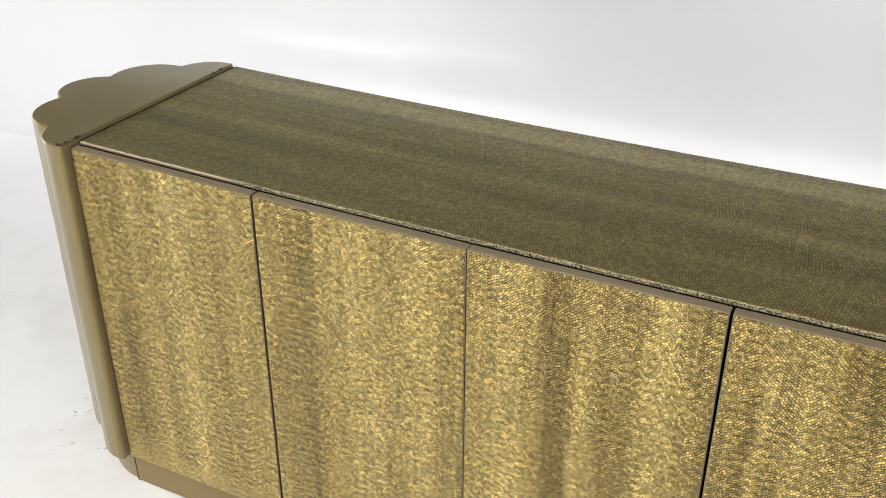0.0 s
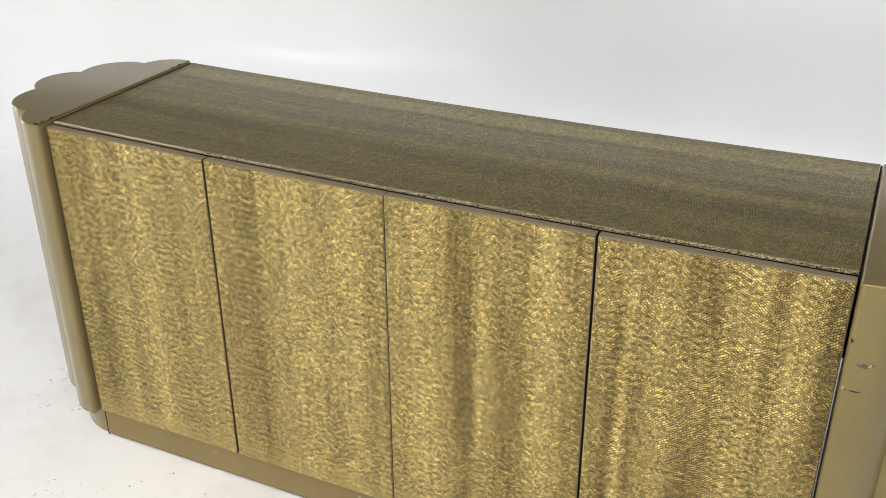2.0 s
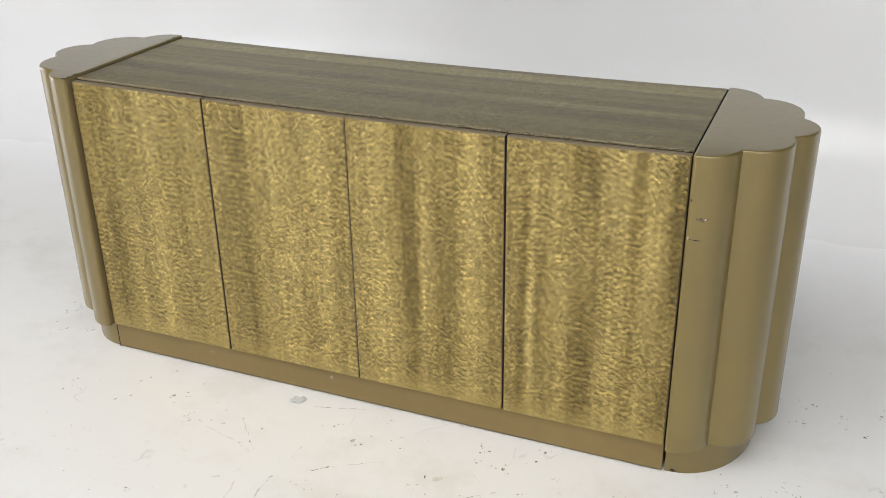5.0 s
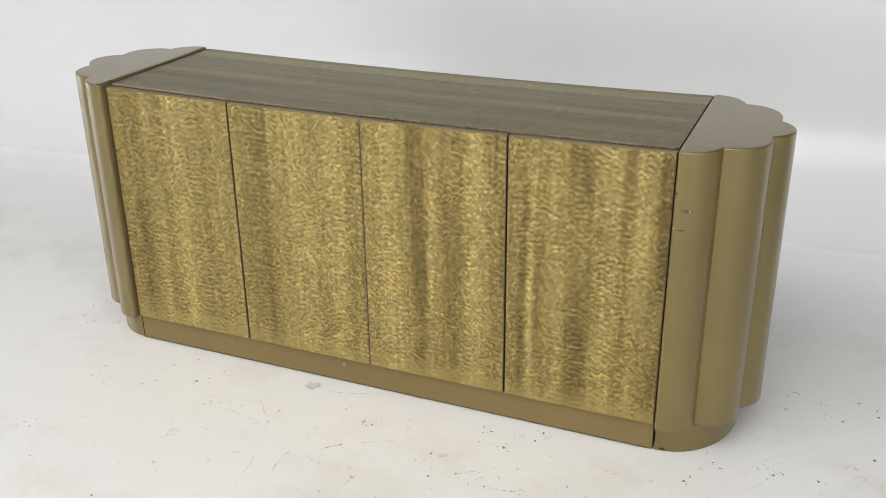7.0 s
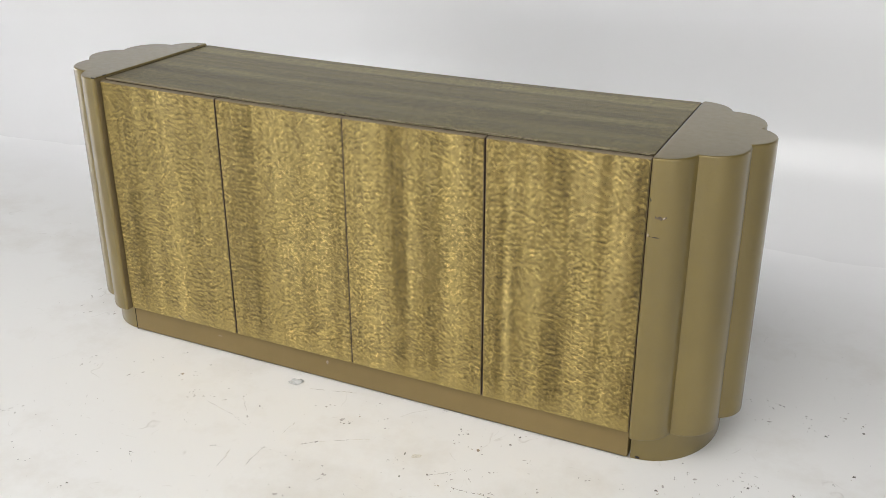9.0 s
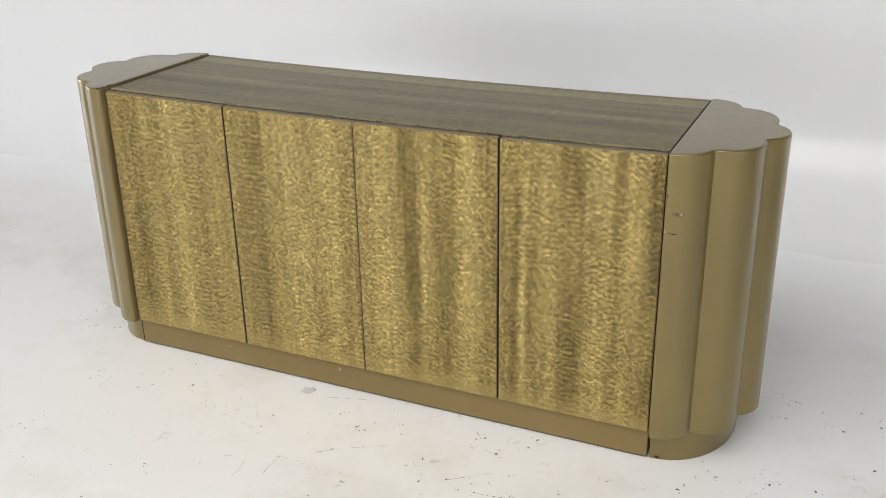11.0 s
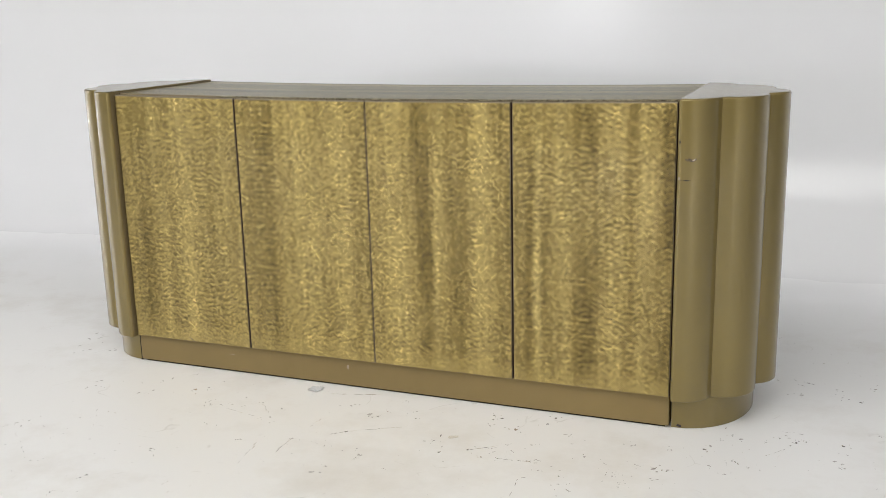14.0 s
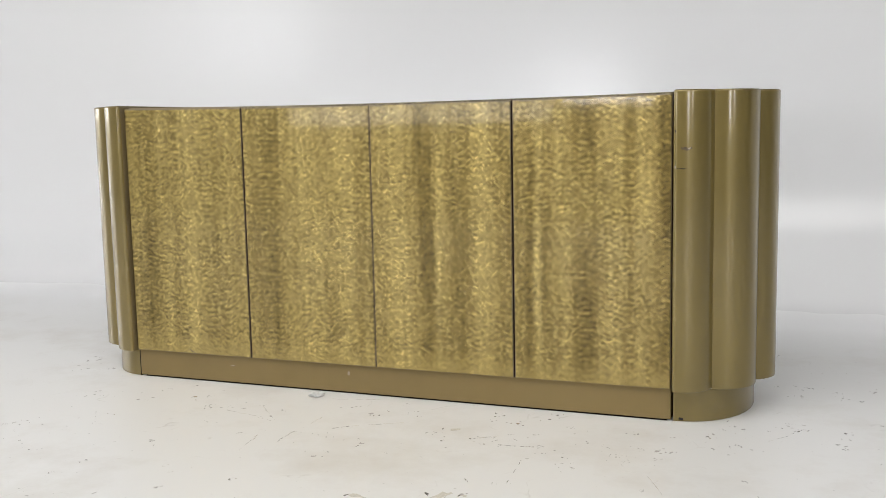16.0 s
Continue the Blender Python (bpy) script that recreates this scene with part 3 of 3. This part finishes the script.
for x, y, length, width, turn in ((-0.7395, -0.0125, 0.024, 0.011, -35), (-0.7375, 0.0020, 0.012, 0.006, -60), (-0.7370, 0.0270, 0.022, 0.009, -75), (-0.7375, 0.4130, 0.022, 0.009, -70), (-0.7360, 0.3900, 0.014, 0.005, -80)):
    bm = shard(rng, length, width, 0.0006)
    bmesh.ops.transform(bm, matrix=pose(x, y, CAP_TOP + 0.0034, 0, 0, turn), verts=bm.verts)
    part("chip", bm, CHIP_BLACK, left_cap, "black chip at the corner of the lacquer")

kick = [o for o in board.children if o.name == "plinth"][0]
bm = shard(rng, 0.010, 0.015, 0.0005)
bmesh.ops.transform(bm, matrix=pose(-0.083, 0.0121, 0.0530, 90, 0, 0), verts=bm.verts)
part("stain", bm, CHIP_TAN, kick, "small brown stain")
bm = shard(rng, 0.018, 0.003, 0.0005)
bmesh.ops.transform(bm, matrix=pose(-0.43, 0.0121, 0.050, 90, 0, 0), verts=bm.verts)
part("stain", bm, CHIP_TAN, kick)
right_end = [o for o in board.children if o.name.startswith("end_plinth")][-1]
for x, y, turn, length in ((0.752, 0.0187, 0, 0.016), (0.8885, 0.176, 76, 0.012)):
    bm = shard(rng, length, 0.009, 0.0006)
    bmesh.ops.transform(bm, matrix=pose(x, y, 0.0062, 90, 0, turn), verts=bm.verts)
    part("chip", bm, CHIP_BLACK, right_end, "black chip at the foot")
first_door = [o for o in board.children if o.name.startswith("door")][0]
bm = shard(rng, 0.036, 0.0022, 0.0005)
bmesh.ops.transform(bm, matrix=pose(-0.5490, -0.0001, 0.0850, 90, 0, 0) @ pose(0, 0, 0, 0, 0, -34), verts=bm.verts)
part("crack", bm, CHIP_DARK, first_door, "thin dark crack near the foot")
for x, y, size in ((0.1586, 0.0710, 0.006), (0.4811, 0.2635, 0.006)):
    bm = shard(rng, size, size * 0.7, 0.0005)
    bmesh.ops.transform(bm, matrix=pose(x, y, 0.7434 - sag(x)), verts=bm.verts)
    part("speck", bm, CHIP_DARK, top)

# ---- wear on the floor ----
FLOOR = [o for o in scene.collection.objects if o.name == "floor"][0]
inverse = FLOOR.matrix_world.inverted()


def floor_mark(name, bm, material, x, y, turn, label=""):
    ob = part(name, bm, material, FLOOR, label)
    ob.matrix_local = inverse @ pose(x, y, 0.0, 0, 0, turn)
    return ob


# where the floor is marked: x, y and size
DARK_NEAR = [
    (-0.515, -0.035, 0.006), (-0.559, -0.084, 0.006), (-0.573, -0.107, 0.005), (-0.413, -0.06, 0.005), (-0.377, -0.196, 0.006),
    (-0.355, -0.207, 0.007), (-0.365, -0.217, 0.004), (-0.296, -0.137, 0.004), (-0.237, -0.152, 0.006), (-0.173, -0.172, 0.009),
    (-0.193, -0.237, 0.004), (-0.334, -0.465, 0.008), (-0.306, -0.493, 0.004), (-0.382, -0.619, 0.008), (0.08, -0.417, 0.005),
    (0.029, -0.328, 0.004), (0.06, -0.148, 0.007), (0.072, -0.14, 0.008), (0.162, -0.122, 0.006), (0.331, -0.046, 0.007),
    (0.355, -0.057, 0.008), (0.337, -0.07, 0.007), (0.25, -0.223, 0.005), (0.282, -0.276, 0.008), (0.337, -0.243, 0.008),
    (0.413, -0.264, 0.005), (0.445, -0.262, 0.005), (0.482, -0.255, 0.005), (0.202, -0.386, 0.004), (0.558, -0.302, 0.006)]
DARK_FAR = [
    (0.474, -0.017, 0.01), (0.465, -0.054, 0.009), (0.82, -0.077, 0.011), (0.848, -0.018, 0.006), (0.851, 0.049, 0.006),
    (0.872, -0.13, 0.004), (0.969, 0.032, 0.005), (0.993, -0.0, 0.005), (1.003, 0.019, 0.012), (1.024, 0.031, 0.006),
    (1.1, 0.034, 0.011), (1.212, 0.165, 0.01), (1.016, 0.399, 0.006), (1.026, 0.396, 0.007), (1.213, 0.387, 0.008),
    (1.217, 0.355, 0.01), (1.136, 0.304, 0.011), (-0.877, 0.049, 0.005), (0.104, -0.318, 0.006), (-0.399, -0.707, 0.007),
    (-0.136, -0.709, 0.007), (-0.13, -0.697, 0.004), (-0.027, -0.624, 0.009), (0.031, -0.724, 0.008), (0.752, -0.206, 0.005),
    (0.736, -0.203, 0.007), (-0.619, -0.557, 0.004), (-0.33, -0.474, 0.005), (-0.385, -0.634, 0.005)]
GREY_NEAR = [
    (-0.371, -0.181, 0.007), (-0.305, -0.186, 0.006), (-0.333, -0.196, 0.006), (-0.269, -0.185, 0.007), (-0.172, -0.226, 0.007),
    (-0.156, -0.256, 0.006), (-0.059, -0.315, 0.007), (-0.169, -0.358, 0.009), (0.063, -0.451, 0.011), (-0.865, 0.057, 0.012),
    (-0.019, -0.101, 0.013), (0.046, -0.135, 0.014), (0.148, -0.083, 0.008), (0.096, -0.03, 0.007), (0.259, 0.01, 0.006),
    (0.342, -0.107, 0.01), (0.231, -0.232, 0.007), (0.462, -0.176, 0.008), (0.408, -0.193, 0.005), (0.385, -0.22, 0.005),
    (0.123, -0.344, 0.013), (0.511, -0.29, 0.006), (0.528, -0.105, 0.006), (0.586, -0.195, 0.011), (0.67, -0.109, 0.01),
    (0.754, -0.103, 0.006)]
GREY_FAR = [
    (0.89, 0.002, 0.014), (0.839, -0.154, 0.008), (0.733, -0.207, 0.017), (0.763, -0.203, 0.01), (0.918, -0.138, 0.006),
    (0.942, 0.001, 0.005), (0.982, 0.07, 0.005), (1.172, 0.114, 0.008), (1.095, 0.323, 0.007), (1.003, 0.311, 0.012),
    (0.984, 0.408, 0.006), (1.001, 0.378, 0.007), (0.943, 0.393, 0.006), (1.082, 0.374, 0.007), (0.694, -0.198, 0.008),
    (0.658, -0.251, 0.006), (1.102, -0.079, 0.007), (1.17, 0.406, 0.011), (-0.747, -0.469, 0.006), (0.433, -0.558, 0.015),
    (0.632, -0.213, 0.007), (0.661, -0.267, 0.007), (0.875, -0.184, 0.008), (0.916, -0.332, 0.008), (0.745, -0.439, 0.006),
    (0.468, -0.484, 0.005)]
TAN_MARKS = [
    (-0.453, -0.131, 0.021), (0.377, -0.268, 0.01), (0.08, -0.104, 0.006), (0.403, -0.107, 0.021)]


def blotch(x, y, size, main, others, bits):
    """A ragged mark with crumbs round it."""
    floor_mark("scuff", shard(rng, size * rng.uniform(0.8, 1.1), size * rng.uniform(0.55, 0.95), 0.0005, 13), main, x, y, rng.uniform(0, 180))
    for i in range(bits):
        floor_mark("scuff", shard(rng, size * rng.uniform(0.25, 0.6), size * rng.uniform(0.2, 0.4), 0.0004, 9), rng.choice(others), x + rng.gauss(0, size * 1.1), y + rng.gauss(0, size * 1.1), rng.uniform(0, 180))


for x, y, size in DARK_NEAR + DARK_FAR:
    blotch(x, y, size, CHIP_DARK, (CHIP_TAN, CHIP_DARK, SMUDGE), rng.choice((1, 2, 3)))
for x, y, size in GREY_NEAR + GREY_FAR:
    blotch(x, y, size, SMUDGE, (SMUDGE, SMUDGE, CHIP_DARK), rng.choice((2, 3, 4)))
for x, y, size in TAN_MARKS:
    blotch(x, y, size * 0.7, CHIP_TAN, (CHIP_TAN, SMUDGE, CHIP_DARK), 4)
# longer scrapes: from one end to the other
SCRAPES = [
    (-0.06, -0.404, -0.061, -0.316, 0.004), (-0.053, -0.252, -0.053, -0.203, 0.003), (-0.105, -0.048, 0.019, -0.013, 0.004), (0.338, -0.245, 0.412, -0.189, 0.003),
    (0.046, -0.238, 0.162, -0.171, 0.003), (0.881, -0.11, 0.896, -0.132, 0.008), (0.934, -0.083, 0.981, -0.024, 0.003), (0.413, -0.264, 0.495, -0.255, 0.004),
    (0.007, -0.272, 0.04, -0.241, 0.01), (-0.128, -0.357, -0.108, -0.452, 0.004), (-0.368, -0.196, -0.193, -0.237, 0.003), (-0.237, -0.152, -0.188, -0.208, 0.004),
    (0.496, -0.481, 0.481, -0.324, 0.004), (0.408, -0.477, 0.49, -0.579, 0.004), (0.741, -0.357, 0.782, -0.448, 0.003)]
for x0, y0, x1, y1, width in SCRAPES:
    # a broken row of short ragged marks
    length, turn = math.hypot(x1 - x0, y1 - y0), math.degrees(math.atan2(y1 - y0, x1 - x0))
    at = 0.0
    while at < 1.0:
        step = rng.uniform(0.08, 0.26)
        if rng.random() < 0.8:
            side = rng.gauss(0, width * 0.25)
            floor_mark("scrape", shard(rng, length * step * 1.15, width * rng.uniform(0.2, 0.6), 0.0004, 11), rng.choice((CHIP_TAN, CHIP_PALE, SMUDGE, SMUDGE, CHIP_DARK)),
                       x0 + (x1 - x0) * (at + step / 2) + side, y0 + (y1 - y0) * (at + step / 2) + side, turn + rng.uniform(-9, 9))
        at += step
for x, y, length, width, turn in ((0.402, -0.572, 0.075, 0.032, 62), (0.250, -0.625, 0.050, 0.022, -12), (0.284, -0.189, 0.072, 0.018, 34), (0.440, -0.562, 0.022, 0.016, 20)):
    floor_mark("bare_patch", shard(rng, length, width, 0.0004, 10), CHIP_PALE, x, y, turn, "bare patch where the white paint has come off")
    floor_mark("scuff", shard(rng, width * 0.8, width * 0.25, 0.0008, 7), CHIP_DARK, x - length * 0.42, y - 0.004, turn + 70)


def grit(count, low, high, material, name, label):
    """Small flat flakes and specks trodden into the paint, in loose clusters, as one mesh."""
    verts, faces = [], []
    spots = [(rng.uniform(-1.0, 1.7), rng.uniform(-0.95, 0.75)) for i in range(count // 5)]
    for i in range(count):
        cx, cy = rng.choice(spots)
        x, y = cx + rng.gauss(0, 0.035), cy + rng.gauss(0, 0.025)
        if -0.92 < x < 0.92 and y > -0.02:
            continue
        length, width, turn = rng.uniform(low, high), rng.uniform(0.12, 0.45), rng.uniform(0, math.pi)
        n, base = 6, len(verts)
        ring = []
        for k in range(n):
            a = 2 * math.pi * k / n
            r = length / 2 * rng.uniform(0.35, 1.0)
            u, v = r * math.cos(a), r * math.sin(a) * width
            ring.append((x + u * math.cos(turn) - v * math.sin(turn), y + u * math.sin(turn) + v * math.cos(turn)))
        verts += [(px, py, 0.0) for px, py in ring] + [(px, py, 0.0005) for px, py in ring]
        faces.append(tuple(range(base + n, base + 2 * n)))
        faces += [(base + k, base + (k + 1) % n, base + n + (k + 1) % n, base + n + k) for k in range(n)]
    data = bpy.data.meshes.new(name)
    data.from_pydata(verts, [], faces)
    data.materials.append(material)
    return tagged(new(name, data), label, "floor dirt", kind="stuff")


grit(140, 0.002, 0.006, CHIP_DARK, "floor_grit", "dark specks trodden into the white studio floor")
grit(380, 0.003, 0.016, SMUDGE, "floor_smears", "grey smears trodden into the white studio floor")
grit(70, 0.003, 0.007, CHIP_TAN, "floor_crumbs", "tan crumbs lying on the white studio floor")


def curled_flake(size):
    """A crumpled curl of thin white film."""
    bm = bmesh.new()
    n, rows = 8, []
    for i in range(n):
        row = []
        for j in range(n):
            u, v = i / (n - 1) - 0.5, j / (n - 1) - 0.5
            z = 0.006 * (1 + math.sin(u * 9 + v * 4)) * (0.4 + abs(v)) + rng.uniform(0, 0.0035)
            row.append(bm.verts.new((u * size + 0.15 * size * math.sin(v * 8), v * size * 0.5 + rng.uniform(-0.002, 0.002), z)))
        rows.append(row)
    for a, b in zip(rows, rows[1:]):
        for j in range(n - 1):
            bm.faces.new((a[j], b[j], b[j + 1], a[j + 1]))
    low = min(v.co.z for v in bm.verts)
    bmesh.ops.translate(bm, verts=bm.verts, vec=(0, 0, -low + 0.0004))
    bmesh.ops.solidify(bm, geom=list(bm.faces), thickness=0.0004)
    return bm


for x, y, size, turn in ((-0.150, -0.041, 0.034, 40),):
    solid("paint_flake", curled_flake(size), FLAKE, "crumpled white flake of paint on the studio floor", "paint flake", group="flakes on the floor", m=pose(x, y, 0.0, 0, 0, turn))
